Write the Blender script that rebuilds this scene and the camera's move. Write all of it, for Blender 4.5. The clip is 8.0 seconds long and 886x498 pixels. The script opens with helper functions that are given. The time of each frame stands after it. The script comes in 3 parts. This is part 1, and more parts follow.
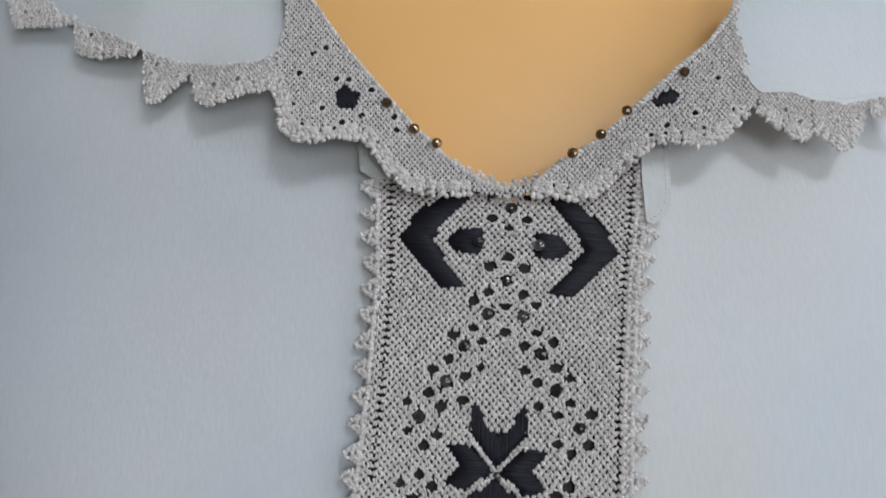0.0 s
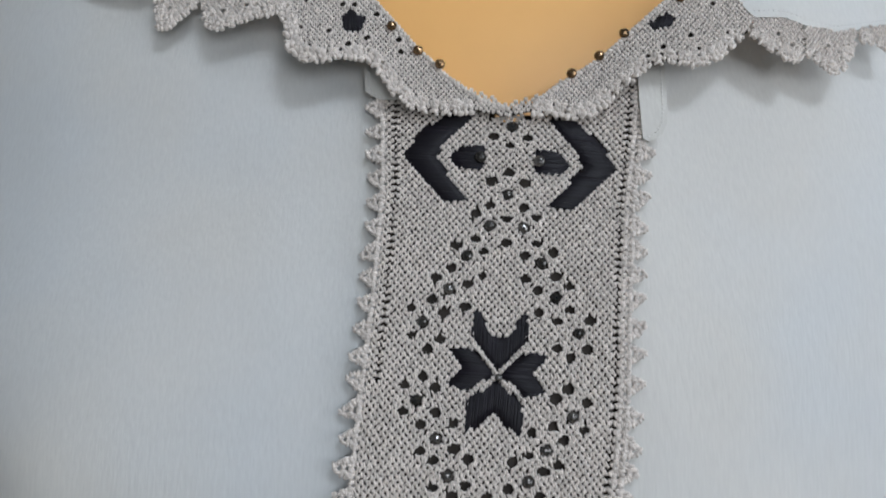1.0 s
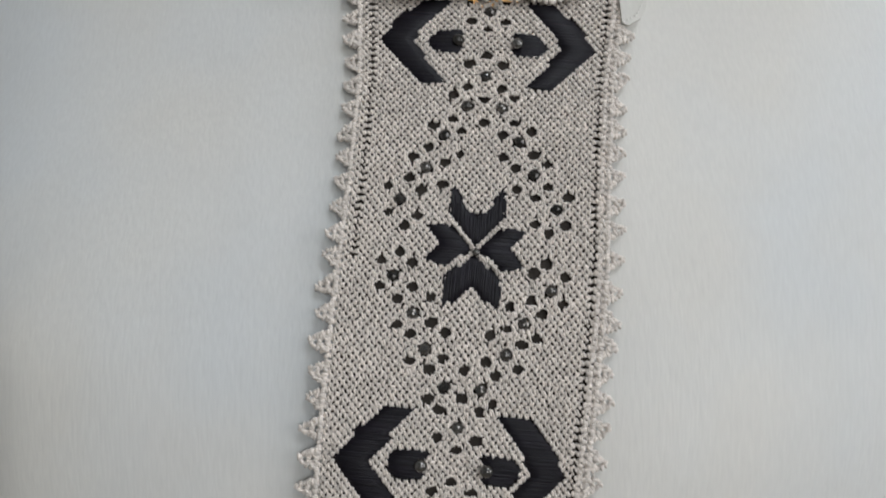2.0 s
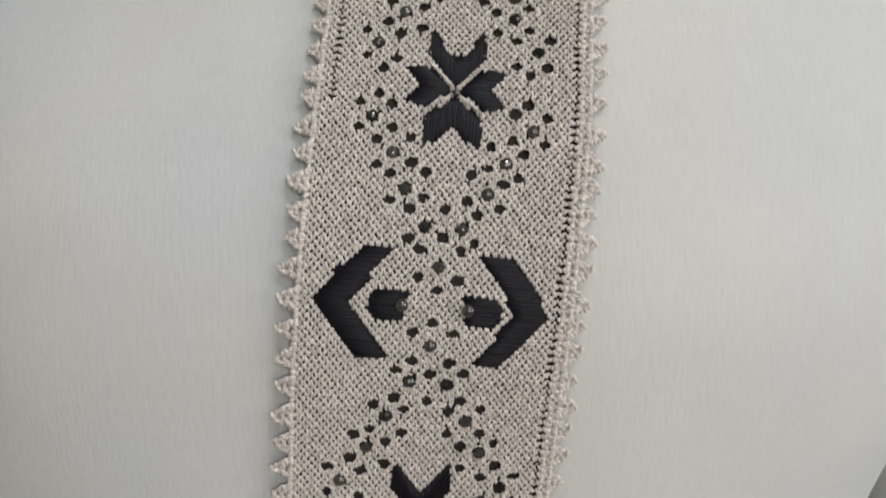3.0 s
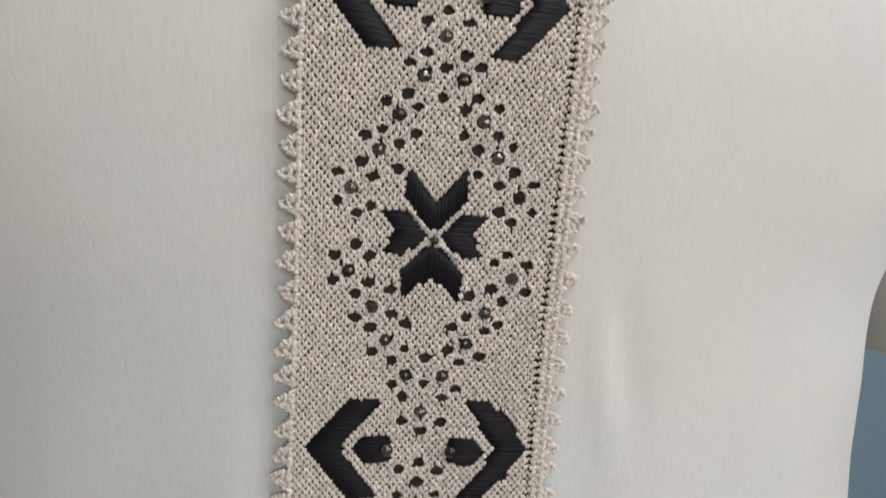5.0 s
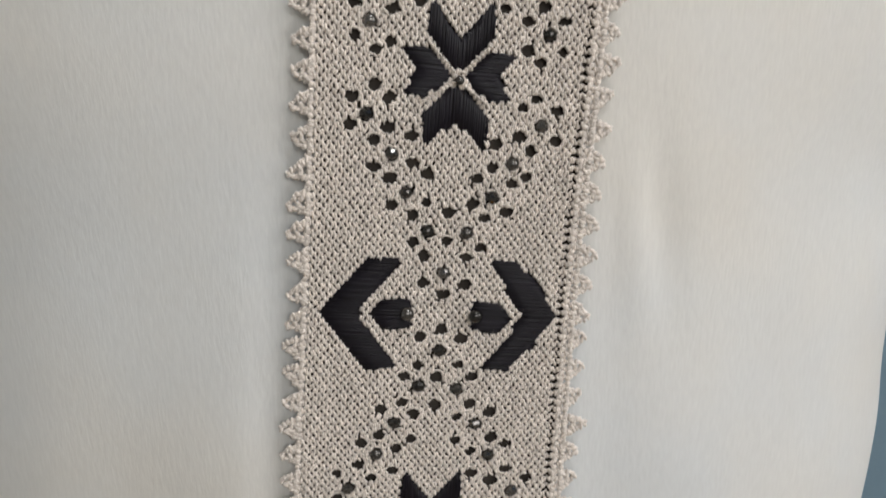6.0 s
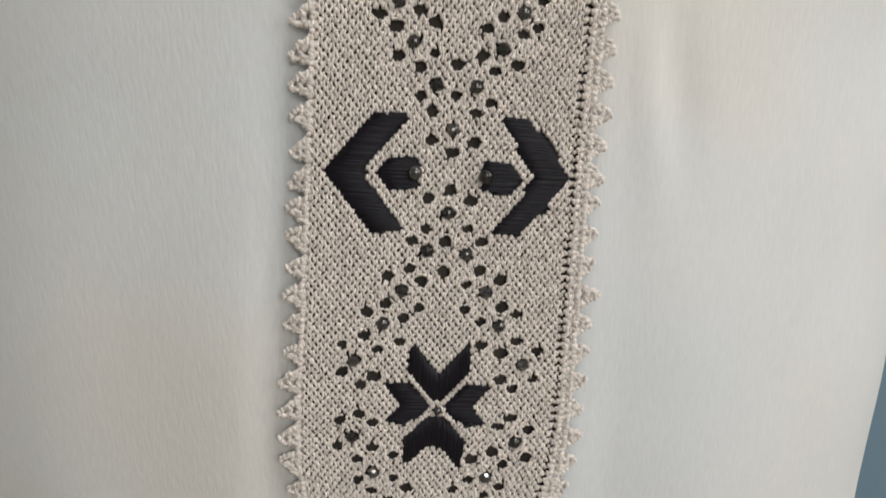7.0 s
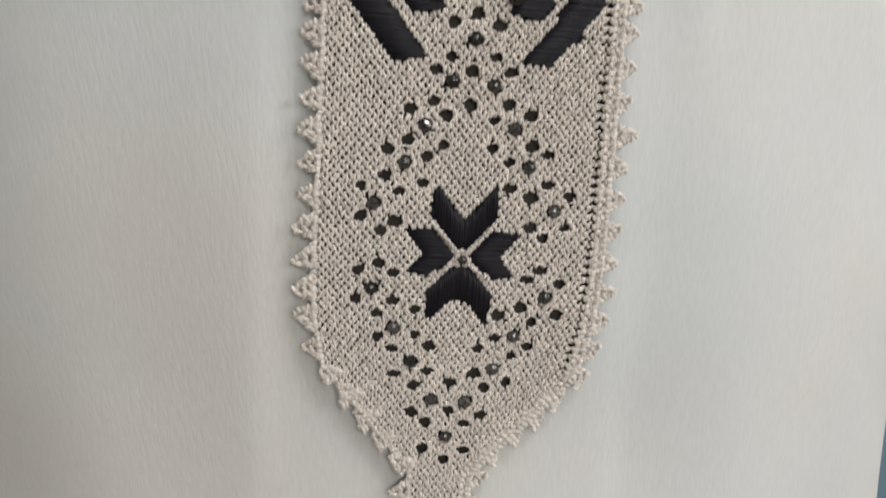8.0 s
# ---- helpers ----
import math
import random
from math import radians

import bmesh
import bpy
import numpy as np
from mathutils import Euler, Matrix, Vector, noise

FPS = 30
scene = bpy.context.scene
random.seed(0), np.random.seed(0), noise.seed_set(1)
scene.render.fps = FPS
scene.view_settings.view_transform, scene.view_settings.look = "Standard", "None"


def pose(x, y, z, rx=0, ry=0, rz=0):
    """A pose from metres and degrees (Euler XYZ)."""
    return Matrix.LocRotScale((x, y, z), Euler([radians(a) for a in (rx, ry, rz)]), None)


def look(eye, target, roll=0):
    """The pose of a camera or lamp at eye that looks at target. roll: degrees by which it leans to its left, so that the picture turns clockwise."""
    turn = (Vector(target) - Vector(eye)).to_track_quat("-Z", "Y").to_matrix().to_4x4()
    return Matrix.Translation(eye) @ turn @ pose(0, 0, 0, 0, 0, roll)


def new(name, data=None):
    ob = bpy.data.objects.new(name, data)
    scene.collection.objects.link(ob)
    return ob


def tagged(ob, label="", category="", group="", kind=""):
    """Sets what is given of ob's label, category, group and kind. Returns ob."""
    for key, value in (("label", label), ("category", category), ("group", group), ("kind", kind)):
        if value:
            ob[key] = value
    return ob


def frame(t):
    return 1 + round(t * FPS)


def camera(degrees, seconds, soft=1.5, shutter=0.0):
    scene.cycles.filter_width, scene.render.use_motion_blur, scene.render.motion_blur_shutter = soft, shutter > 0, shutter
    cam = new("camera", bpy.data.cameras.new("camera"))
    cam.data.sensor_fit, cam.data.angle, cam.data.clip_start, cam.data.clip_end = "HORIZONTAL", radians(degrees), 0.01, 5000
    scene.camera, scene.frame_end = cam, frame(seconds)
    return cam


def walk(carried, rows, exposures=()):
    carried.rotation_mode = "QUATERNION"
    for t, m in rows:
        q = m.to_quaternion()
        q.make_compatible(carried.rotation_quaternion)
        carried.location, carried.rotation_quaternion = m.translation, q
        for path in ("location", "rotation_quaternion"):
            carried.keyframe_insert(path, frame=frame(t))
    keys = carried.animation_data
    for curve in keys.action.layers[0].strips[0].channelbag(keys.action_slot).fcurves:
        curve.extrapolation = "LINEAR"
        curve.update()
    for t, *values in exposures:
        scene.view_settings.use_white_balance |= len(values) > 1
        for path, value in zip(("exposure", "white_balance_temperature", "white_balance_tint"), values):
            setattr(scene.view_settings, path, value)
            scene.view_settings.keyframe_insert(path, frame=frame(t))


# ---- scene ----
cam = camera(59.3, 8.0, soft=1.75, shutter=0.35)
METRES, EYE, TILT, LEAN, TURN = 0.343, 1.35, 0.0, 0.0, 0.0
ROWS = [
    (0.0, 0.0, 0.0, 0.0, 0.0, 0.0, -0.0),
    (0.5, 0.0017, -0.0157, -0.0444, -0.06, 0.31, 0.01),
    (1.0, -0.0028, -0.0221, -0.0891, 0.01, 0.45, -0.03),
    (1.2, -0.0024, -0.0225, -0.1149, -0.01, 0.46, 0.03),
    (2.3, 0.0283, -0.0119, -0.2419, -0.12, 0.53, 0.39),
    (2.5, 0.034, -0.0092, -0.2716, -0.14, 0.54, 0.45),
    (3.0, 0.0254, -0.0045, -0.34, -0.7, 0.04, 0.73),
    (3.5, 0.0176, -0.0047, -0.3984, -0.76, -0.53, 0.94),
    (4.0, -0.0029, 0.0055, -0.4673, -1.48, -0.62, 1.08),
    (4.5, -0.0052, 0.0169, -0.538, -2.37, -0.58, 1.31),
    (4.7, -0.0083, 0.0239, -0.5593, -2.54, -0.58, 1.38),
    (5.8, -0.0448, 0.0725, -0.6935, -3.50, -0.58, 1.75),
    (6.0, -0.0487, 0.0832, -0.7192, -3.67, -0.58, 1.82),
    (6.5, -0.0553, 0.0903, -0.7735, -4.08, -0.71, 1.92),
    (7.0, -0.0628, 0.1085, -0.8312, -4.06, -0.97, 2.02),
    (7.5, -0.0721, 0.1298, -0.8851, -3.95, -1.18, 2.09),
    (8.0, -0.0857, 0.1537, -0.9523, -4.15, -1.87, 2.0),
]
EXPOSURES = [(0.0, -0.87, 5600, 8), (1.0, -0.81, 5720, 8), (1.2, -0.77, 5800, 8), (2.5, -0.70, 6250, 9), (4.0, -0.53, 6480, 11), (6.0, -0.41, 6500, 10), (8.0, -0.34, 6480, 9)]
walk(cam, [(t, pose(0, 0, EYE, TILT, LEAN, TURN) @ pose(METRES * x, METRES * y, METRES * z, 90 + pitch, roll, yaw)) for t, x, y, z, yaw, pitch, roll in ROWS], EXPOSURES)

# ---- light ----
world = bpy.data.worlds.new("world")
scene.world = world
world.use_nodes = True
sky = world.node_tree.nodes.new("ShaderNodeTexSky")
sky.sky_type, sky.sun_disc = "NISHITA", False
sky.sun_elevation, sky.sun_rotation = radians(40), radians(60)
world.node_tree.links.new(sky.outputs[0], world.node_tree.nodes["Background"].inputs[0])
world.node_tree.nodes["Background"].inputs[1].default_value = 0.1


def area(name, m, sx, sy, watts, colour):
    data = bpy.data.lights.new(name, "AREA")
    data.shape, data.size, data.size_y, data.energy, data.color = "RECTANGLE", sx, sy, watts, colour
    ob = new(name, data)
    ob.matrix_world = m
    return ob


# east window daylight, frontal fill added from the south, and the room's ceiling light
area("window_light_east", look((1.66, -0.75, 1.5), (0.0, 0.2, 1.2)), 0.85, 0.85, 15.5, (1.0, 0.965, 0.92))
area("fill_light_south", look((0.72, -2.36, 1.47), (0.0, 0.2, 1.2)), 1.0, 1.0, 25.0, (1.0, 0.965, 0.92))
area("ceiling_light_lamp", look((0.55, -0.85, 2.52), (0.1, 0.1, 1.2)), 0.44, 0.44, 14.0, (0.95, 0.98, 1.0))


# ---- materials ----
def material(name, colour, rough=0.6, metal=0.0, spread=0.15, scale=300.0, stretch=(1, 1, 1), bump=0.2, dist=0.0005, island=0.0, spec=0.5,
             sheen=0.0, stain=0.0, stain_scale=9.0, objects=0.0, tint=None):
    m = bpy.data.materials.new(name)
    m.use_nodes = True
    nt = m.node_tree
    n, l = nt.nodes, nt.links
    b = n["Principled BSDF"]
    b.inputs["Roughness"].default_value, b.inputs["Metallic"].default_value = rough, metal
    b.inputs["Specular IOR Level"].default_value, b.inputs["Sheen Weight"].default_value = spec, sheen
    co = n.new("ShaderNodeTexCoord")
    mp = n.new("ShaderNodeMapping")
    mp.inputs["Scale"].default_value = stretch
    l.new(co.outputs["Object"], mp.inputs[0])
    grain = n.new("ShaderNodeTexNoise")
    grain.inputs["Scale"].default_value, grain.inputs["Detail"].default_value = scale, 4.0
    l.new(mp.outputs[0], grain.inputs["Vector"])
    big = n.new("ShaderNodeTexNoise")
    big.inputs["Scale"].default_value, big.inputs["Detail"].default_value = stain_scale, 3.0
    l.new(co.outputs["Object"], big.inputs["Vector"])

    def maths(op, a, b_, c=None):
        q = n.new("ShaderNodeMath")
        q.operation = op
        for i, v in enumerate((a, b_, c)):
            if v is None:
                continue
            if isinstance(v, (int, float)):
                q.inputs[i].default_value = v
            else:
                l.new(v, q.inputs[i])
        return q.outputs[0]

    f = maths("MULTIPLY_ADD", grain.outputs["Fac"], 2 * spread, 1 - spread)
    f = maths("MULTIPLY", f, maths("MULTIPLY_ADD", big.outputs["Fac"], 2 * stain, 1 - stain))
    if island:
        g = n.new("ShaderNodeNewGeometry")
        f = maths("MULTIPLY", f, maths("MULTIPLY_ADD", g.outputs["Random Per Island"], 2 * island, 1 - island))
    if objects:
        o = n.new("ShaderNodeObjectInfo")
        f = maths("MULTIPLY", f, maths("MULTIPLY_ADD", o.outputs["Random"], 2 * objects, 1 - objects))
    mix = n.new("ShaderNodeVectorMath")
    mix.operation = "SCALE"
    mix.inputs[0].default_value = colour
    if tint:
        # large soft patches blended towards the tint colour
        patch = n.new("ShaderNodeTexNoise")
        patch.inputs["Scale"].default_value, patch.inputs["Detail"].default_value = 7.0, 3.0
        l.new(co.outputs["Object"], patch.inputs["Vector"])
        ramp = n.new("ShaderNodeValToRGB")
        ramp.color_ramp.elements[0].position, ramp.color_ramp.elements[1].position = 0.38, 0.62
        ramp.color_ramp.elements[0].color, ramp.color_ramp.elements[1].color = (*colour, 1), (*tint, 1)
        l.new(patch.outputs["Fac"], ramp.inputs[0])
        l.new(ramp.outputs[0], mix.inputs[0])
    l.new(f, mix.inputs["Scale"])
    l.new(mix.outputs[0], b.inputs["Base Color"])
    if bump:
        bp = n.new("ShaderNodeBump")
        bp.inputs["Strength"].default_value, bp.inputs["Distance"].default_value = bump, dist
        l.new(grain.outputs["Fac"], bp.inputs["Height"])
        l.new(bp.outputs[0], b.inputs["Normal"])
    return m


CLOTH = material("white_cotton", (0.685, 0.70, 0.71), 0.85, 0, 0.07, 950, (1, 1, 0.13), 0.24, 0.0004, sheen=0.15, stain=0.10, stain_scale=12, tint=(0.72, 0.70, 0.665))
THREAD = material("ecru_thread", (0.77, 0.70, 0.645), 0.5, 0, 0.12, 2600, (1, 1, 1), 0.8, 0.0003, island=0.16, sheen=0.1, stain=0.08, stain_scale=60)
FACING = material("cream_facing_cloth", (0.69, 0.67, 0.63), 0.85, 0, 0.06, 700, (1, 1, 0.16), 0.3, 0.0004, stain=0.1, stain_scale=80)
SILK = material("black_silk", (0.006, 0.0045, 0.0085), 0.42, 0, 0.4, 2200, (1, 1, 1), 0.5, 0.0001, island=0.4, spec=0.25)
# uneven dark colour standing for the shade behind the lace openings
GAP_SHADE = material("dark_gap_shade", (0.062, 0.052, 0.045), 0.9, 0, 0.15, 700, (1, 1, 1), 0.3, 0.0003, stain=0.75, stain_scale=130)
BEAD = material("black_glass", (0.11, 0.104, 0.10), 0.06, 0.85, 0.3, 900, (1, 1, 1), 0.0, spec=0.9, objects=0.6)
BRONZE = material("bronze_glass", (0.16, 0.10, 0.05), 0.10, 0.85, 0.3, 900, (1, 1, 1), 0.0, spec=0.9, objects=0.3)
SKIN = material("tan_plastic", (0.99, 0.545, 0.17), 0.46, 0, 0.02, 60, (1, 1, 1), 0.03, 0.001, stain=0.05, spec=0.6)
PAINT = material("grey_wall_paint", (0.62, 0.62, 0.60), 0.8, 0, 0.03, 200, (1, 1, 1), 0.1, 0.001, stain=0.04, stain_scale=2)
BLUE = material("blue_wall_paint", (0.22, 0.33, 0.42), 0.8, 0, 0.05, 120, (1, 1, 1), 0.1, 0.001, stain=0.06, stain_scale=3)
CEIL = material("white_ceiling_paint", (0.8, 0.8, 0.78), 0.85, 0, 0.02, 150, (1, 1, 1), 0.1, 0.001, stain=0.03, stain_scale=2)
TILE = material("beige_floor_tile", (0.42, 0.38, 0.32), 0.4, 0, 0.1, 60, (1, 1, 1), 0.1, 0.001, stain=0.1, stain_scale=3)
FRAME = material("white_frame_paint", (0.75, 0.75, 0.73), 0.45, 0, 0.03, 200, (1, 1, 1), 0.1, 0.0005)
LAMP = bpy.data.materials.new("lamp_glow")
LAMP.use_nodes = True
LAMP.node_tree.nodes["Principled BSDF"].inputs["Emission Color"].default_value = (1, 0.97, 0.92, 1)
LAMP.node_tree.nodes["Principled BSDF"].inputs["Emission Strength"].default_value = 6.0


# ---- mesh helpers ----
def mesh(name, verts, faces, smooth=True):
    me = bpy.data.meshes.new(name)
    me.from_pydata(np.asarray(verts, float).tolist(), [], [tuple(int(i) for i in f) for f in faces])
    me.polygons.foreach_set("use_smooth", [smooth] * len(me.polygons))
    me.update()
    return me


def link(name, me, mat, parent=None, label="", m=None):
    """One mesh object under a thing or part; me may be shared."""
    ob = new(name, me)
    if not me.materials:
        me.materials.append(mat)
    if parent is not None:
        ob.parent = parent
        if parent.type == "EMPTY":
            ob.matrix_parent_inverse = Matrix.Translation(parent.location).inverted()
    if m is not None:
        ob.matrix_basis = m
    return tagged(ob, label) if label else ob


def box_mesh(name, lo, hi, bevel=0.004):
    bm = bmesh.new()
    bmesh.ops.create_cube(bm, size=1.0)
    for v in bm.verts:
        v.co = [lo[i] + (v.co[i] + 0.5) * (hi[i] - lo[i]) for i in range(3)]
    if bevel:
        bmesh.ops.bevel(bm, geom=bm.edges[:], offset=bevel, segments=2, affect="EDGES")
    me = bpy.data.meshes.new(name)
    bm.to_mesh(me)
    bm.free()
    return me


def grid_faces(rows, cols, wrap=False):
    r, c = np.meshgrid(np.arange(rows - 1), np.arange(cols if wrap else cols - 1), indexing="ij")
    c2 = (c + 1) % cols
    return np.stack([r * cols + c, r * cols + c2, (r + 1) * cols + c2, (r + 1) * cols + c], -1).reshape(-1, 4)


# ---- the body's form ----
def smooth_curve(xs, ys, x0, x1, width):
    g = np.linspace(x0, x1, 1200)
    v = np.interp(g, xs, ys)
    k = int(width / (g[1] - g[0])) | 1
    for _ in range(2):
        v = np.convolve(np.pad(v, k // 2, "reflect", reflect_type="odd"), np.ones(k) / k, "valid")
    return g, v


Z_LOW, Z_TOP = 0.70, 1.54
FRONT = smooth_curve([0.70, 0.90, 0.95, 1.0, 1.05, 1.10, 1.15, 1.2, 1.225, 1.25, 1.2835, 1.32, 1.352, 1.40, 1.44, 1.47, 1.50, 1.54],
                     [0.3043, 0.2923, 0.2853, 0.2748, 0.2648, 0.2553, 0.2448, 0.2353, 0.2331, 0.2343, 0.2405, 0.2507, 0.261, 0.276, 0.293, 0.307, 0.324, 0.354], Z_LOW, Z_TOP, 0.02)
WIDTH = smooth_curve([0.70, 0.90, 0.94, 0.976, 1.0, 1.025, 1.05, 1.085, 1.103, 1.121, 1.135, 1.16, 1.2, 1.30, 1.40, 1.44, 1.47, 1.50, 1.54],
                     [0.208, 0.1874, 0.1897, 0.1941, 0.1973, 0.2, 0.1999, 0.2029, 0.2032, 0.2055, 0.2116, 0.2235, 0.2366, 0.24, 0.24, 0.237, 0.228, 0.2, 0.09], Z_LOW, Z_TOP, 0.012)
DEPTH = smooth_curve([0.70, 1.0, 1.2, 1.35, 1.44, 1.54], [0.12, 0.11, 0.125, 0.115, 0.10, 0.05], Z_LOW, Z_TOP, 0.03)
BODY_X, SQUARE = -0.004, 2.3


def front(z):
    return np.interp(z, *FRONT)


def twist(x, z):
    """The chest turns a little from its waist to its neck."""
    return (x - 0.005) * np.interp(z, [1.25, 1.345, 1.37, 1.44], [0.035, -0.035, -0.035, 0.0])


def body(x, z):
    """The chest's y over x and z."""
    u = np.clip(np.abs((x - BODY_X) / np.interp(z, *WIDTH)), 0, 1)
    return twist(x, z) + front(z) + np.interp(z, *DEPTH) * (1 - (1 - u ** SQUARE) ** (1 / SQUARE))


# the band's middle line down the chest, by its length from the top
_z, _x = smooth_curve([0.90, 0.94, 0.98, 1.008, 1.0377, 1.088, 1.118, 1.153, 1.187, 1.2148, 1.249, 1.2793, 1.339, 1.3675, 1.40],
                      [-0.0214, -0.0175, -0.0127, -0.0095, -0.0069, -0.0029, -0.0001, 0.003, 0.006, 0.0088, 0.0125, 0.0159, 0.0207, 0.0228, 0.0248], 0.90, 1.40, 0.012)
LINE_Z, LINE_X = _z[::-1], _x[::-1]
LINE_Y = front(LINE_Z)
LINE_S = np.concatenate([[0], np.cumsum(np.sqrt(np.diff(LINE_X) ** 2 + np.diff(LINE_Y) ** 2 + np.diff(LINE_Z) ** 2))])
_tx, _tz = np.gradient(LINE_X), np.gradient(LINE_Z)
_l = np.hypot(_tx, _tz)
NOR_X, NOR_Z = -_tz / _l, _tx / _l
LIFT = 0.0035


def on_band(a, s, h):
    """World places from metres across (a), along (s) and above (h) the band."""
    a, s, h = np.broadcast_arrays(np.asarray(a, float), np.asarray(s, float), np.asarray(h, float))
    x = np.interp(s, LINE_S, LINE_X) + a * np.interp(s, LINE_S, NOR_X)
    z = np.interp(s, LINE_S, LINE_Z) + a * np.interp(s, LINE_S, NOR_Z)
    return np.stack([x, body(x, z) - LIFT - h, z], -1)


def on_collar(a, s, h):
    """World places from x (a), height below 1.5 m (s) and metres above the collar (h), which leans back towards its top."""
    a, s, h = np.broadcast_arrays(np.asarray(a, float), np.asarray(s, float), np.asarray(h, float))
    d = np.abs(a - 0.022)
    z = 1.5 - s
    m = np.minimum(d, 0.11)
    y = 0.2625 + 80 * m ** 4 + 0.35 * (d - m) + np.clip(z - 1.405, 0, 1) ** 2 * 4
    edge = np.clip((1.412 - z) / 0.025, 0, 1) * np.clip((d - 0.03) / 0.035, 0, 1)
    k = 1 + (z - 1.385) * np.clip(1 - (d - 0.075) / 0.06, 0, 1)
    return np.stack([a * k, (y - 0.007 * edge - h) * k, 1.35 + (z - 1.35) * k], -1)


def matrix_on(surface, a, s, h=0.0, turn=0.0):
    """Pose on a surface: x across, y down its length, z out of it."""
    p, px, py = surface([a, a + 5e-4, a], [s, s, s + 5e-4], [h, h, h])
    ex = Vector(px - p).normalized()
    ez = ex.cross(Vector(py - p)).normalized()
    if ez.y > 0:
        ez = -ez
    ey = ez.cross(ex)
    m = Matrix((ex, ey, ez)).transposed().to_4x4()
    return Matrix.Translation(p.tolist()) @ m @ Matrix.Rotation(turn, 4, "Z")


def inside(poly, a, s):
    a, s = np.asarray(a), np.asarray(s)
    ok = np.zeros(a.shape, bool)
    for (x0, y0), (x1, y1) in zip(poly, poly[1:] + poly[:1]):
        hit = ((y0 > s) != (y1 > s)) & (a < (x1 - x0) * (s - y0) / (y1 - y0 + 1e-12) + x0)
        ok ^= hit
    return ok


def edge_distance(poly, a, s):
    best = np.full(np.shape(a), 1e9)
    for (x0, y0), (x1, y1) in zip(poly, poly[1:] + poly[:1]):
        dx, dy = x1 - x0, y1 - y0
        k = np.clip(((a - x0) * dx + (s - y0) * dy) / (dx * dx + dy * dy + 1e-15), 0, 1)
        best = np.minimum(best, np.hypot(a - x0 - k * dx, s - y0 - k * dy))
    return best


# a stitch: a domed lobe of thread
_ang = np.arange(8) * math.pi / 4
LOBE = np.array([(r * math.cos(t), r * math.sin(t), w) for r, w in ((0.9, -0.7), (1.0, 0.05), (0.68, 0.48)) for t in _ang] + [(0, 0, 0.66)])
LOBE_Q = [(8 * k + i, 8 * k + (i + 1) % 8, 8 * k + 8 + (i + 1) % 8, 8 * k + 8 + i) for k in (0, 1) for i in range(8)]
LOBE_T = [(16 + i, 16 + (i + 1) % 8, 24) for i in range(8)]


def lobes(surface, a, s, h, length, width, height, lean, rng):
    """Stitches at a, s: verts and faces."""
    n = len(a)
    jit = lambda k: 1 + k * rng.standard_normal((n, 1))
    u = LOBE[None, :, 0] * length * jit(0.08)
    v = LOBE[None, :, 1] * width * jit(0.08)
    w = LOBE[None, :, 2] * height * jit(0.12) + np.asarray(h).reshape(-1, 1)
    c, q = np.cos(lean)[:, None], np.sin(lean)[:, None]
    P = surface(a[:, None] + u * c - v * q, s[:, None] + u * q + v * c, w)
    base = (np.arange(n) * len(LOBE))[:, None]
    quads = np.array(LOBE_Q)[None] + base[:, :, None]
    tris = np.array(LOBE_T)[None] + base[:, :, None]
    return P.reshape(-1, 3), [*quads.reshape(-1, 4), *tris.reshape(-1, 3)]


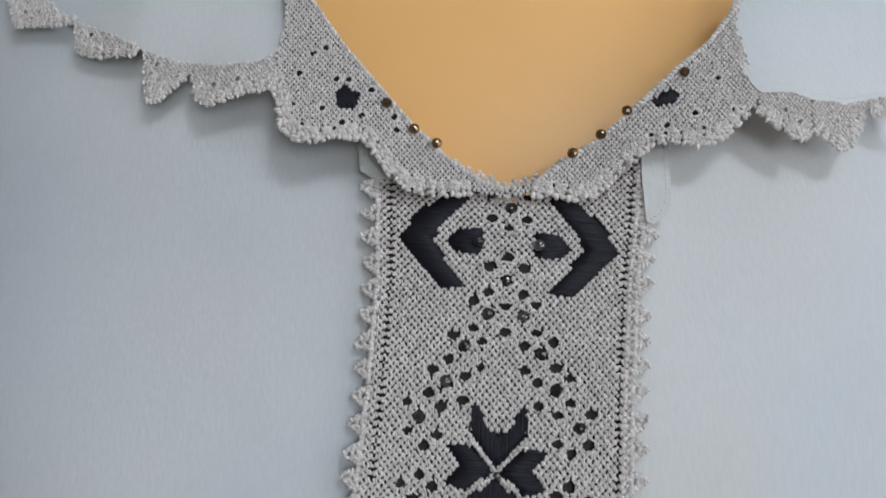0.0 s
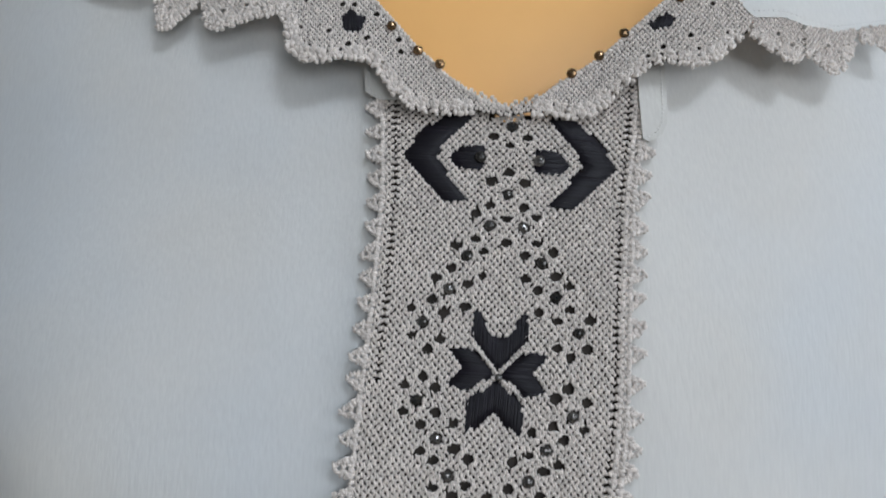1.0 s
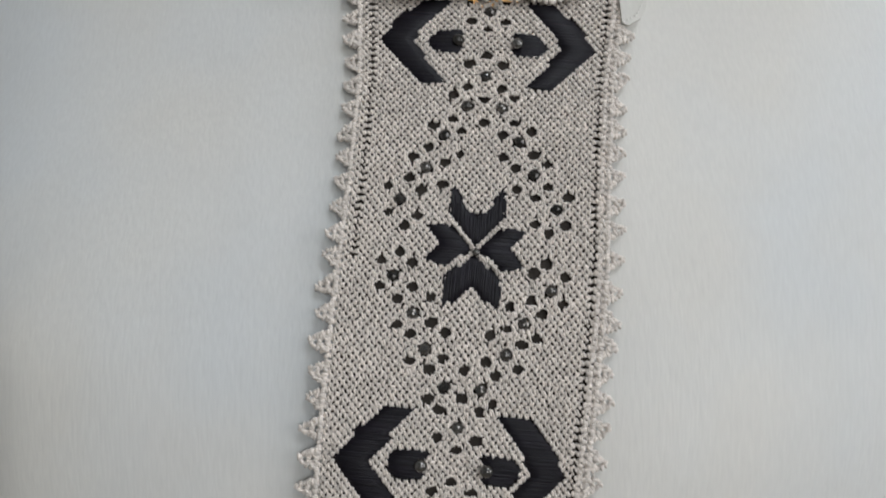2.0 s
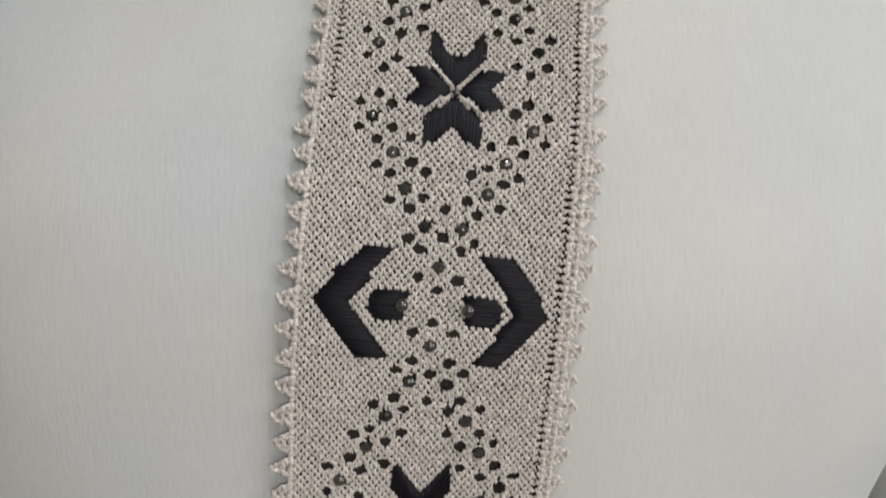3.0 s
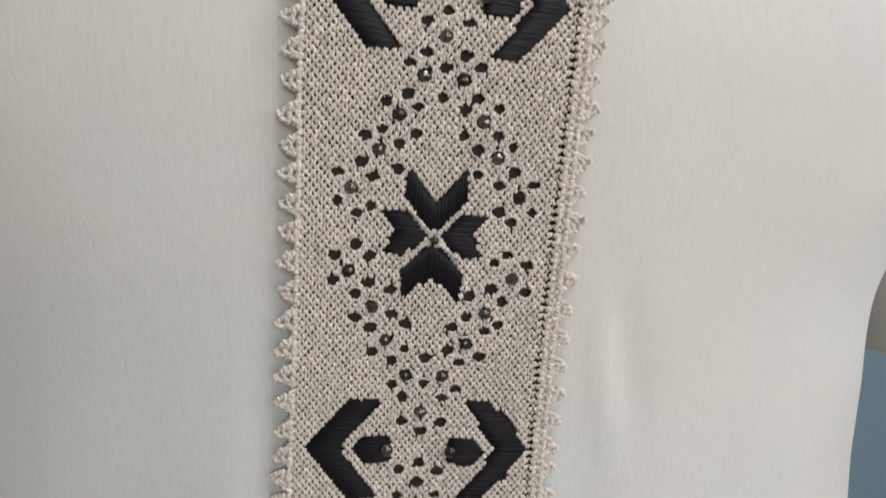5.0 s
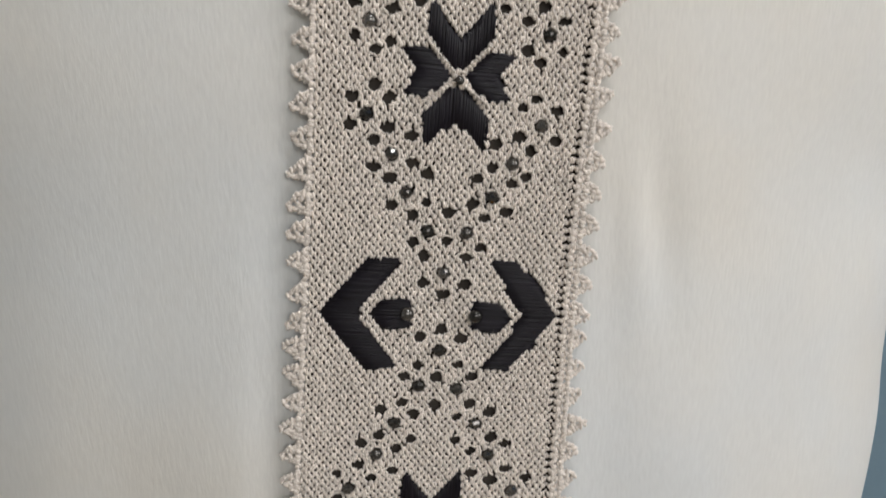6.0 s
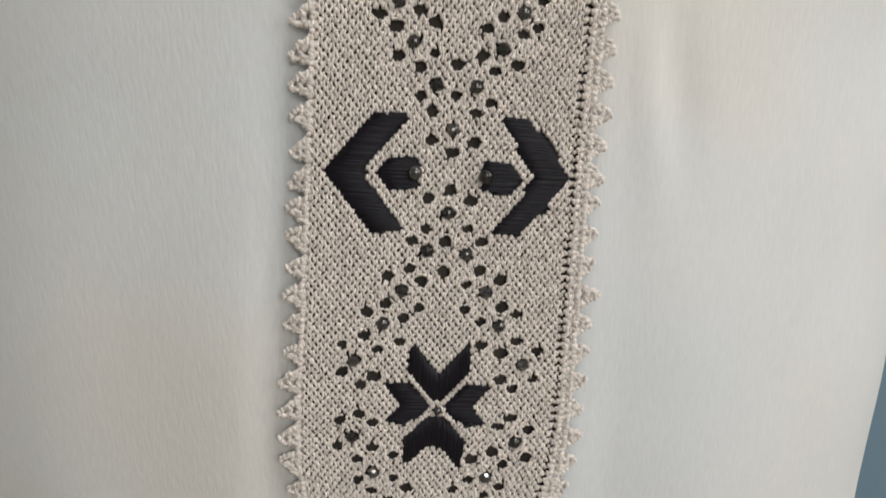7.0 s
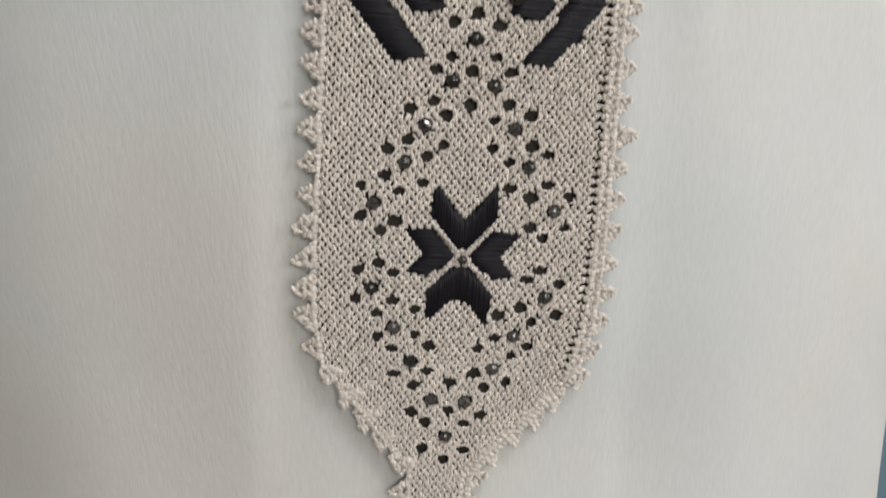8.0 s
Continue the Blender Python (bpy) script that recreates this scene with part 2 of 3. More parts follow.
def lace(name, surface, outline, holes, seats, patches, mat, parent, pitch, seed, label="", skip=None, widen=None):
    """Needle lace over an outline: staggered rows of stitches, open at the holes (a, s, ra, rs) and under the patches."""
    rng = np.random.default_rng(seed)
    o = np.array(outline)
    dx, dy = pitch
    A, B = np.meshgrid(np.arange(math.floor(o[:, 0].min() / dx - 2) * dx, o[:, 0].max() + 2 * dx, dx), np.arange(o[:, 1].min(), o[:, 1].max(), dy))
    row = np.round((B - o[:, 1].min()) / dy).astype(int)
    A = A + (row % 2) * dx / 2
    A, B, row = A.ravel(), B.ravel(), row.ravel()
    if widen is not None:
        A = A * widen(B)
    keep = inside(outline, A, B)
    for ha, hs, ra, rs in holes + seats:
        keep &= ((A - ha) / (ra + 0.0003)) ** 2 + ((B - hs) / (rs + 0.0004)) ** 2 > 1
    for p in patches:
        keep &= ~(inside(p, A, B) & (edge_distance(p, A, B) > 0.0002))
    if skip is not None:
        keep &= ~skip(A, B)
    A, B, row = A[keep], B[keep], row[keep]
    n = len(A)
    A = A + rng.normal(0, 0.00007, n)
    B = B + rng.normal(0, 0.00007, n)
    lean = np.where(row % 2 == 0, 1, -1) * 0.24 + math.pi / 2 + rng.normal(0, 0.09, n)
    # each stitch is two plies laid side by side
    off = dx * 0.155 * np.repeat([[-1], [1]], n, 1)
    pa, ps = A[None] - off * np.sin(lean), B[None] + off * np.cos(lean) + rng.normal(0, 0.00005, (2, n))
    V, F = lobes(surface, pa.ravel(), ps.ravel(), rng.normal(0, 0.00013, 2 * n), dy * 0.80, dx * 0.215, dx * 0.46, np.tile(lean, 2) + rng.normal(0, 0.05, 2 * n), rng)
    # wrapped threads round the openings
    if holes or seats:
        H = np.array(holes + seats)
        t = np.arange(9) * 2 * math.pi / 9
        t = t[None] + rng.normal(0, 0.14, (len(H), 9)) + rng.uniform(0, 0.7, (len(H), 1))
        wa = (H[:, 0:1] + (H[:, 2:3] + 0.00034) * np.cos(t) * rng.normal(1, 0.06, t.shape)).ravel()
        ws = (H[:, 1:2] + (H[:, 3:4] + 0.00034) * np.sin(t) * rng.normal(1, 0.06, t.shape)).ravel()
        turn = (t + math.pi / 2 + rng.normal(0.2, 0.3, t.shape)).ravel()
        # and the drawn threads that run down between them
        da = (H[:, 0:1] + (H[:, 2:3] + 0.00062) * np.array([[-1, 1, -0.45, 0.45]]) + rng.normal(0, 0.00015, (len(H), 4))).ravel()
        ds = (H[:, 1:2] + (H[:, 3:4] + 0.0006) * np.array([[0.1, 0.1, -1, 1]]) + rng.normal(0, 0.0002, (len(H), 4))).ravel()
        V2, F2 = lobes(surface, wa, ws, rng.normal(0.0002, 0.00012, len(wa)), 0.00088, 0.00036, 0.0007, turn, rng)
        V3, F3 = lobes(surface, da, ds, rng.normal(0.0003, 0.00012, len(da)), 0.00135, 0.00032, 0.0007, math.pi / 2 + rng.normal(0, 0.2, len(da)), rng)
        F2 = list(F2) + [f + len(V2) for f in F3]
        V2 = np.concatenate([V2, V3])
        F = list(F) + [f + len(V) for f in F2]
        V = np.concatenate([V, V2])
    ob = link(name, mesh(name, V, F), mat, parent, label)
    return tagged(ob, kind="stuff")


def satin(name, surface, poly, along, parent, seed, pad=0.0009, step=0.00042, label="padded black silk satin stitch"):
    """A padded patch of parallel silk threads, cut off at the outline."""
    rng = np.random.default_rng(seed)
    p = np.array(poly)
    i0, i1 = (0, 1) if along == "s" else (1, 0)
    verts, faces = [], []
    for k_, c in enumerate(np.arange(p[:, i0].min() + step / 2, p[:, i0].max(), step)):
        cuts = []
        tooth = 0.00045 * ((k_ // 2) % 2) - 0.0002
        for q0, q1 in zip(p, np.roll(p, -1, 0)):
            if (q0[i0] > c) != (q1[i0] > c):
                cuts.append(q0[i1] + (c - q0[i0]) / (q1[i0] - q0[i0]) * (q1[i1] - q0[i1]))
        cuts.sort()
        for lo, hi in zip(cuts[::2], cuts[1::2]):
            lo, hi = lo - 0.0003 - tooth + rng.normal(0, 0.0002), hi + 0.0003 + tooth + rng.normal(0, 0.0002)
            if hi - lo < 0.0006:
                continue
            g = np.linspace(0, 1, 7)
            t = lo + (hi - lo) * g
            prof = -0.0004 + (pad + 0.0004 + rng.normal(0, 0.00006)) * np.clip(np.sin(g * math.pi), 0, 1) ** 0.35
            cc = c + rng.normal(0, 0.00006) + rng.normal(0, 0.00010) * np.sin(g * math.pi)
            w = step * 0.8
            cross = np.array([-w, 0.0, w])
            drop = np.array([-0.00022, 0.0, -0.00022])
            C = cc[:, None] + cross[None]
            T = t[:, None] + 0 * cross[None]
            H = prof[:, None] + drop[None]
            P = surface(C, T, H) if along == "s" else surface(T, C, H)
            b = sum(len(v) for v in verts)
            verts.append(P.reshape(-1, 3))
            faces += [tuple(b + k for k in f) for f in grid_faces(7, 3)]
    return link(name, mesh(name, np.concatenate(verts), faces), SILK, parent, label)


def bead_mesh(smooth=False):
    bm = bmesh.new()
    bmesh.ops.create_uvsphere(bm, u_segments=14 if smooth else 8, v_segments=9 if smooth else 6, radius=1.0, matrix=Matrix.Diagonal((1, 1, 0.86, 1)))
    for f in bm.faces:
        f.smooth = smooth
    me = bpy.data.meshes.new("bead")
    bm.to_mesh(me)
    bm.free()
    return me


# ---- room ----
X0, X1, Y0, Y1, H = -1.7, 1.7, -2.4, 1.5, 2.6
floor = link("floor", box_mesh("floor", (X0 - 0.2, Y0 - 0.2, -0.15), (X1 + 0.2, Y1 + 0.2, 0.0), 0), TILE)
tagged(floor, "beige matt tiled floor of the room", "floor", kind="structure")
ceiling = link("ceiling", box_mesh("ceiling", (X0 - 0.2, Y0 - 0.2, H), (X1 + 0.2, Y1 + 0.2, H + 0.15), 0), CEIL)
tagged(ceiling, "plain white painted ceiling", "ceiling", kind="structure")
for nm, lo, hi, mt, lb in (("wall_north", (X0 - 0.2, Y1, 0), (X1 + 0.2, Y1 + 0.2, H), BLUE, "blue-grey painted wall behind the mannequin"),
                           ("wall_west", (X0 - 0.2, Y0, 0), (X0, Y1, H), PAINT, "plain pale grey painted wall")):
    tagged(link(nm, box_mesh(nm, lo, hi, 0), mt), lb, "wall", kind="structure")


def wall_with_opening(name, lo, hi, cut, axis):
    """A wall that runs along one axis, with an opening (from, to, sill, head) through it."""
    c0, c1, z0, z1 = cut
    bm = bmesh.new()
    for r0, r1, q0, q1 in ((lo[axis], c0, 0, H), (c1, hi[axis], 0, H), (c0, c1, 0, z0), (c0, c1, z1, H)):
        p, q = list(lo), list(hi)
        p[axis], q[axis], p[2], q[2] = r0, r1, q0, q1
        bmesh.ops.create_cube(bm, size=1.0, matrix=Matrix.Translation([(u + v) / 2 for u, v in zip(p, q)]) @ Matrix.Diagonal([v - u for u, v in zip(p, q)] + [1]))
    me = bpy.data.meshes.new(name)
    bm.to_mesh(me)
    bm.free()
    tagged(link(name, me, PAINT), "plain pale grey painted wall with a window", "wall", kind="structure")


def window_in(name, cut, axis, depth0):
    c0, c1, z0, z1 = cut
    win = tagged(new(name), "unseen white framed window letting in daylight", "window", kind="structure")
    mid = [0, 0, z0]
    mid[axis], mid[1 - axis] = (c0 + c1) / 2, depth0
    win.location = mid
    for r0, r1, q0, q1 in ((c0, c0 + 0.05, z0, z1), (c1 - 0.05, c1, z0, z1), (c0 + 0.05, c1 - 0.05, z0, z0 + 0.05), (c0 + 0.05, c1 - 0.05, z1 - 0.05, z1)):
        lo, hi = [0, 0, q0], [0, 0, q1]
        lo[axis], hi[axis], lo[1 - axis], hi[1 - axis] = r0, r1, depth0 - 0.025, depth0 + 0.025
        link("window_frame", box_mesh("window_frame", lo, hi, 0.003), FRAME, win)


EAST, SOUTH = (-1.4, -0.1, 1.05, 2.35), (-0.1, 1.55, 0.95, 2.3)
wall_with_opening("wall_east", (X1, Y0, 0), (X1 + 0.2, Y1, H), EAST, 1)
wall_with_opening("wall_south", (X0 - 0.2, Y0 - 0.2, 0), (X1 + 0.2, Y0, H), SOUTH, 0)
window_in("window_1", EAST, 1, X1 + 0.1)
# unseen south window, put in only to house the frontal fill lamp
window_in("fill_window", SOUTH, 0, Y0 - 0.1)

fixture = tagged(new("ceiling_light"), "square white ceiling light, switched on", "lamp")
fixture.location = (0.55, -0.85, H)
link("frame", box_mesh("frame", (0.28, -1.12, H - 0.035), (0.82, -0.58, H), 0.004), FRAME, fixture)
link("diffuser", box_mesh("diffuser", (0.31, -1.09, H - 0.041), (0.79, -0.61, H - 0.036), 0.001), LAMP, fixture, "glowing white diffuser")


# ---- mannequin ----
def mannequin_mesh():
    zs = np.concatenate([[0.0, 0.012, 0.02, 0.03], np.linspace(0.62, 1.50, 90), np.linspace(1.51, 1.66, 10)])
    n = 96
    th = np.arange(n) * 2 * math.pi / n
    V = []
    for z in zs:
        if z < 0.5:
            r = 0.17 if z < 0.02 else (0.15 if z < 0.025 else 0.016)
            x, y = BODY_X + r * np.cos(th), 0.37 + r * np.sin(th)
        elif z < 1.5:
            g = 0.010
            w, d = np.interp(z, *WIDTH) - 0.022, np.interp(z, *DEPTH)
            f = front(z) + g
            e = 2 / SQUARE
            x = BODY_X + w * np.sign(np.cos(th)) * np.abs(np.cos(th)) ** e
            sn = np.sin(th)
            y = f + d + np.where(sn < 0, d, d * 0.85) * np.sign(sn) * np.abs(sn) ** e
            y = y + twist(x, z)
            # rounded neck base rising into the neck
            if z > 1.45:
                k = (z - 1.45) / 0.05
                nx, ny = 0.020 + 0.062 * np.cos(th), 0.372 + 0.062 * np.sin(th)
                x, y = x * (1 - k ** 2) + nx * k ** 2, y * (1 - k ** 2) + ny * k ** 2
        else:
            x, y = 0.020 + 0.060 * np.cos(th), 0.374 + 0.060 * np.sin(th)
        V.append(np.stack([x, y, np.full(n, z)], -1))
    V = np.concatenate(V)
    F = [tuple(f) for f in grid_faces(len(zs), n, True)] + [tuple(range(n))[::-1], tuple(range(len(V) - n, len(V)))]
    return mesh("mannequin", V, F)


mannequin = link("mannequin", mannequin_mesh(), SKIN)
tagged(mannequin, "smooth tan plastic display mannequin wearing a tunic", "mannequin")

# ---- tunic ----
tunic = tagged(new("tunic"), "white cotton tunic with ecru lace band and collar", "tunic")
tunic.location = (BODY_X, 0.36, Z_LOW)

V_NECK = [(-0.062, 1.60), (-0.050, 1.437), (-0.0361, 1.4227), (-0.0125, 1.3953), (0.0012, 1.3816), (0.0218, 1.372), (0.0325, 1.3757), (0.0561, 1.3894),
          (0.0816, 1.4129), (0.1031, 1.4365), (0.115, 1.60)]


V_CUT = [(-0.090, 1.60), (-0.072, 1.437), (-0.052, 1.4227), (-0.023, 1.3953), (-0.006, 1.3816), (0.0218, 1.3645), (0.0395, 1.3727), (0.0651, 1.3894),
         (0.0996, 1.4129), (0.1331, 1.4365), (0.165, 1.60)]


def folds(x, z):
    """Soft drape of the cloth beside the band."""
    a = x - np.interp(z, LINE_Z[::-1], LINE_X[::-1])
    w = np.clip((np.abs(a) - 0.044) / 0.012, 0, 1) ** 2
    low = np.clip((1.22 - z) / 0.2, 0, 1)
    f = 0.0008 * np.sin(x * 95 + 1.3 * np.sin(z * 14)) * low
    f += 0.0010 * np.sin(x * 40 + z * 9 + 1.0)
    f += 0.0018 * np.exp(-((x - 0.0555 + 0.12 * (z - 1.11)) / 0.0055) ** 2 - ((z - 1.108) / 0.030) ** 2)
    f -= 0.0019 * np.exp(-((x - 0.0640 + 0.12 * (z - 1.11)) / 0.006) ** 2 - ((z - 1.105) / 0.028) ** 2)
    f -= 0.011 * np.clip((-0.126 - x) / 0.03, 0, 1) ** 2 * np.exp(-((z - 1.215) / 0.045) ** 2)
    return f * w


def tunic_body():
    nz, n = 230, 320
    zs = np.linspace(Z_LOW, Z_TOP - 0.004, nz)
    th = (np.arange(n) + 0.5) * 2 * math.pi / n
    e = 2 / SQUARE
    V = []
    for z in zs:
        w, d, f = np.interp(z, *WIDTH), np.interp(z, *DEPTH), front(z)
        c, s = np.cos(th), np.sin(th)
        x = BODY_X + w * np.sign(c) * np.abs(c) ** e
        y = f + d + d * np.sign(s) * np.abs(s) ** e
        y = np.where(s < 0, y - folds(x, np.full(n, z)), y) + twist(x, z)
        V.append(np.stack([x, y, np.full(n, z)], -1))
    V = np.concatenate(V)
    F = grid_faces(nz, n, True)
    mid = V[F].mean(1)
    gone = inside(V_CUT, mid[:, 0], mid[:, 2]) & (mid[:, 1] < 0.36)
    return mesh("body", V, F[~gone])


body_part = link("body", tunic_body(), CLOTH, tunic)
body_part.modifiers.new("thickness", "SOLIDIFY").thickness = 0.0007
body_part.modifiers["thickness"].offset = -1


def sleeve_mesh(side):
    n, k = 48, 40
    th = np.arange(n) * 2 * math.pi / n
    V = []
    for i in range(k):
        t = i / (k - 1)
        c = Vector((BODY_X + side * (0.225 + 0.066 * t), 0.385 + 0.005 * t, 1.40 - 0.30 * t))
        r = 0.066 + 0.003 * t
        axis = Vector((side * 0.215, 0.02, -0.976)).normalized()
        u = axis.cross(Vector((0, 1, 0))).normalized()
        v = axis.cross(u)
        rr = r * (1 + 0.03 * np.sin(5 * th + 6 * t) * t)
        V.append(np.array(c)[None] + np.outer(rr * np.cos(th) * 0.9, np.array(u)) + np.outer(rr * np.sin(th), np.array(v)))
    return mesh("sleeve", np.concatenate(V), grid_faces(k, n, True))


for side in (-1, 1):
    sl = link("sleeve", sleeve_mesh(side), CLOTH, tunic)
    sl.modifiers.new("thickness", "SOLIDIFY").thickness = 0.0007

# ---- embroidered band ----
CENTRES = {"chevron": (0.0504, 0.1904, 0.3275), "flower": (0.1233, 0.2597, 0.3968)}
PAT_S = [-0.0185, 0.0503, 0.1220, 0.1903, 0.2590, 0.3265, 0.3953, 0.4637, 0.5322]
PAT_P = [0.0685 * k for k in range(-2, 7)]
HALF = ([0, 0.035, 0.065, 0.1, 0.13, 0.2, 0.25, 0.30, 0.34, 0.3987, 0.4166, 0.4316, 0.4631, 0.52],
        [0.047, 0.0450, 0.042, 0.0408, 0.041, 0.040, 0.0389, 0.0385, 0.0388, 0.0397, 0.0390, 0.0357, 0.0087, 0.0075])
S_TOP, S_END = 0.012, 0.498


def span(s):
    return np.interp(s, [0.06, 0.10, 0.13], [0.997, 1.012, 1.017])


def half(s):
    return np.interp(s, *HALF) * span(s)


def pat(p):
    return np.interp(p, PAT_P, PAT_S)


_edge = np.arange(S_TOP, S_END, 0.004)
BAND = [(-half(s), s) for s in _edge] + [(half(s), s) for s in _edge[::-1]]

BEADS_F = ((24.4, 12.2), (16.9, 23.5), (12.0, 33.8), (5.4, 45.0), (0.0, 56.5))
HOLES_F = ((28.3, 16.4), (22.0, 19.6), (18.0, 15.8), (28.2, 8.0), (22.3, 4.7), (18.4, 7.4), (11.8, 18.2), (21.3, 27.2), (16.8, 29.8), (11.2, 25.2),
           (6.9, 28.5), (16.0, 37.8), (10.0, 40.2), (6.6, 36.3), (0.0, 39.3), (9.8, 48.7), (0.0, 48.0), (5.8, 51.8), (5.8, 60.3), (0.0, 63.3))
TOP_PETAL = ((-8.3, -20.4), (-6.6, -19.2), (-3.6, -13.5), (0, -10.2), (3.6, -13.5), (6.8, -19.0), (8.5, -20.4), (8.9, -10.7), (0.8, -1.5), (-0.8, -1.5), (-8.9, -10.7))
SIDE_PETAL = ((15.8, -6.6), (11.4, -0.5), (15.4, 5.0), (9.0, 6.2), (2.0, 1.5), (1.5, -0.8), (7.9, -6.9))
LOW_PETAL = ((0, 1.9), (-1.6, 2.9), (-8.9, 9.3), (-8.3, 20.2), (-4.1, 15.6), (0, 12.3), (4.1, 15.6), (8.6, 20.0), (8.9, 9.3), (1.6, 2.9))
CHEVRON = ((35.9, 0.0), (29.6, -8.6), (22.6, -16.0), (12.2, -16.0), (18.4, -8.4), (24.6, 0.4), (19.0, 8.2), (12.2, 16.3), (21.6, 16.9), (29.4, 9.0))
DART = ((21.0, 0.0), (17.0, -3.9), (8.2, -4.2), (8.4, 0.0), (8.2, 4.5), (16.9, 4.9))


def place(shape, s0, flip=1):
    return [(flip * a * float(span(s0)) / 1000, s0 + p * float(span(s0)) / 1000) for a, p in shape]


def above_neck(A, B):
    q = on_band(A, B, 0)
    return inside(V_NECK, q[:, 0], q[:, 2])


holes, beads, patches = [], [], []
rng = np.random.default_rng(5)
for k in (-1, 0, 2, 4):
    # k counts half periods from the first flower; -1 closes the pattern above the first chevrons
    for sign in (-1, 1):
        if k == -1 and sign == 1:
            continue
        for shape, out in ((HOLES_F, holes), (BEADS_F, beads)):
            for a, p in shape:
                pp = 0.0685 * k + sign * p / 1000 if k >= 0 else -0.137 + p / 1000
                for f in ((-1, 1) if a else (1,)):
                    s = float(pat(pp)) + rng.normal(0, 0.00025)
                    x = f * a * float(span(s)) / 1000 + rng.normal(0, 0.0002)
                    if S_TOP + 0.01 < s < 0.464 and abs(x) < half(s) - 0.004 and not above_neck(np.array([x]), np.array([s - 0.001]))[0]:
                        out.append((x, s))
eyelets = [(x, s, 0.0020 * rng.uniform(0.8, 1.12), 0.0016 * rng.uniform(0.8, 1.15)) for x, s in holes]
seats = [(x, s, 0.0021, 0.0020) for x, s in beads]
for s0 in CENTRES["flower"]:
    patches += [(place(TOP_PETAL, s0), "s", "petal"), (place(LOW_PETAL, s0), "s", "petal"), (place(SIDE_PETAL, s0), "a", "petal"), (place(SIDE_PETAL, s0, -1), "a", "petal")]
for s0 in CENTRES["chevron"]:
    for f in (-1, 1):
        slip, wide = (-0.0008, 0.98) if 0.1 < s0 < 0.3 else (0.0, 1.03 if s0 < 0.1 else 0.955)
        patches += [([(wide * a + slip, s - (0.024 * a if s0 > 0.3 else 0.0)) for a, s in place(CHEVRON, s0, f)], "a", "chevron"), (place(DART, s0, f), "a", "dart")]


def widen(B):
    return np.clip(half(B), 0.0365, 1) / 0.040


def seam(A, B):
    # a column of stitches left out beside each edge
    u = A / widen(B)
    groove = (np.abs(np.where(B < 0.13, np.abs(u), u) - 0.0360) < 0.00054) & (half(B) > 0.0365)
    return groove | above_neck(A, B)


band = lace("front_band", on_band, BAND, eyelets, seats, [p for p, _, _ in patches], THREAD, tunic, (0.00212, 0.00127), 3,
            "ecru needle lace band with black silk motifs and beads", skip=seam, widen=widen)


def strip(name, a_of, s_list, h, mat, parent, cols=24):
    rows = [on_band(np.linspace(-a_of(s), a_of(s), cols), s, h) for s in s_list]
    V, F = np.concatenate(rows), grid_faces(len(s_list), cols)
    mid = V[F].mean(1)
    return link(name, mesh(name, V, F[~inside(V_CUT, mid[:, 0], mid[:, 2])]), mat, parent)


# dark sheet under the band; its colour paints the shade inside the gaps
lining = strip("lining", lambda s: half(s) - 0.001, np.arange(S_TOP, S_END, 0.003), -0.0022, GAP_SHADE, tunic, 40)

for i, (poly, along, nm) in enumerate(patches):
    satin(nm, on_band, poly, along, band, 100 + i)

BEAD_ME, ROUND_ME = bead_mesh(), bead_mesh(True)


def put_bead(surface, a, s, h, r, parent, me, mat, i):
    g = random.Random(i)
    m = matrix_on(surface, a, s, h) @ Matrix.Rotation(g.uniform(0, 6.28), 4, "Z") @ Matrix.Rotation(g.uniform(-0.4, 0.4), 4, "X") @ Matrix.Diagonal((r, r, r, 1))
    return link("bead", me, mat, parent, "small shiny bronze bead" if mat == BRONZE else "small faceted black glass bead", m)


for i, (a, s) in enumerate(beads):
    put_bead(on_band, a, s, 0.0001, 0.0019, band, ROUND_ME if i % 4 == 3 else BEAD_ME, BEAD, i)
for j, s0 in enumerate(CENTRES["chevron"]):
    for f in (-1, 1):
        put_bead(on_band, f * 0.0100, s0 + 0.0002, 0.0016, 0.0021, band, ROUND_ME, BEAD, 500 + j * 2 + f)
for j, s0 in enumerate(CENTRES["flower"]):
    put_bead(on_band, 0.0004, s0 + 0.0012, 0.0012, 0.0013, band, ROUND_ME, BEAD, 600 + j)


def chain(name, surface, pts, parent, step=0.0011, r=0.00062, h=0.0006, seed=1, mat=None):
    """A row of knots along a line on a surface."""
    q = np.array(pts, float)
    d = np.concatenate([[0], np.cumsum(np.hypot(*np.diff(q, axis=0).T))])
    t = np.arange(0, d[-1], step)
    A, B = np.interp(t, d, q[:, 0]), np.interp(t, d, q[:, 1])
    g = np.random.default_rng(seed)
    lean = np.arctan2(np.gradient(B), np.gradient(A)) + 0.6 + g.normal(0, 0.2, len(t))
    V, F = lobes(surface, A, B, np.full(len(t), h), r * 1.35, r, r * 1.2, lean, g)
    return link(name, mesh(name, V, F), mat or THREAD, parent)


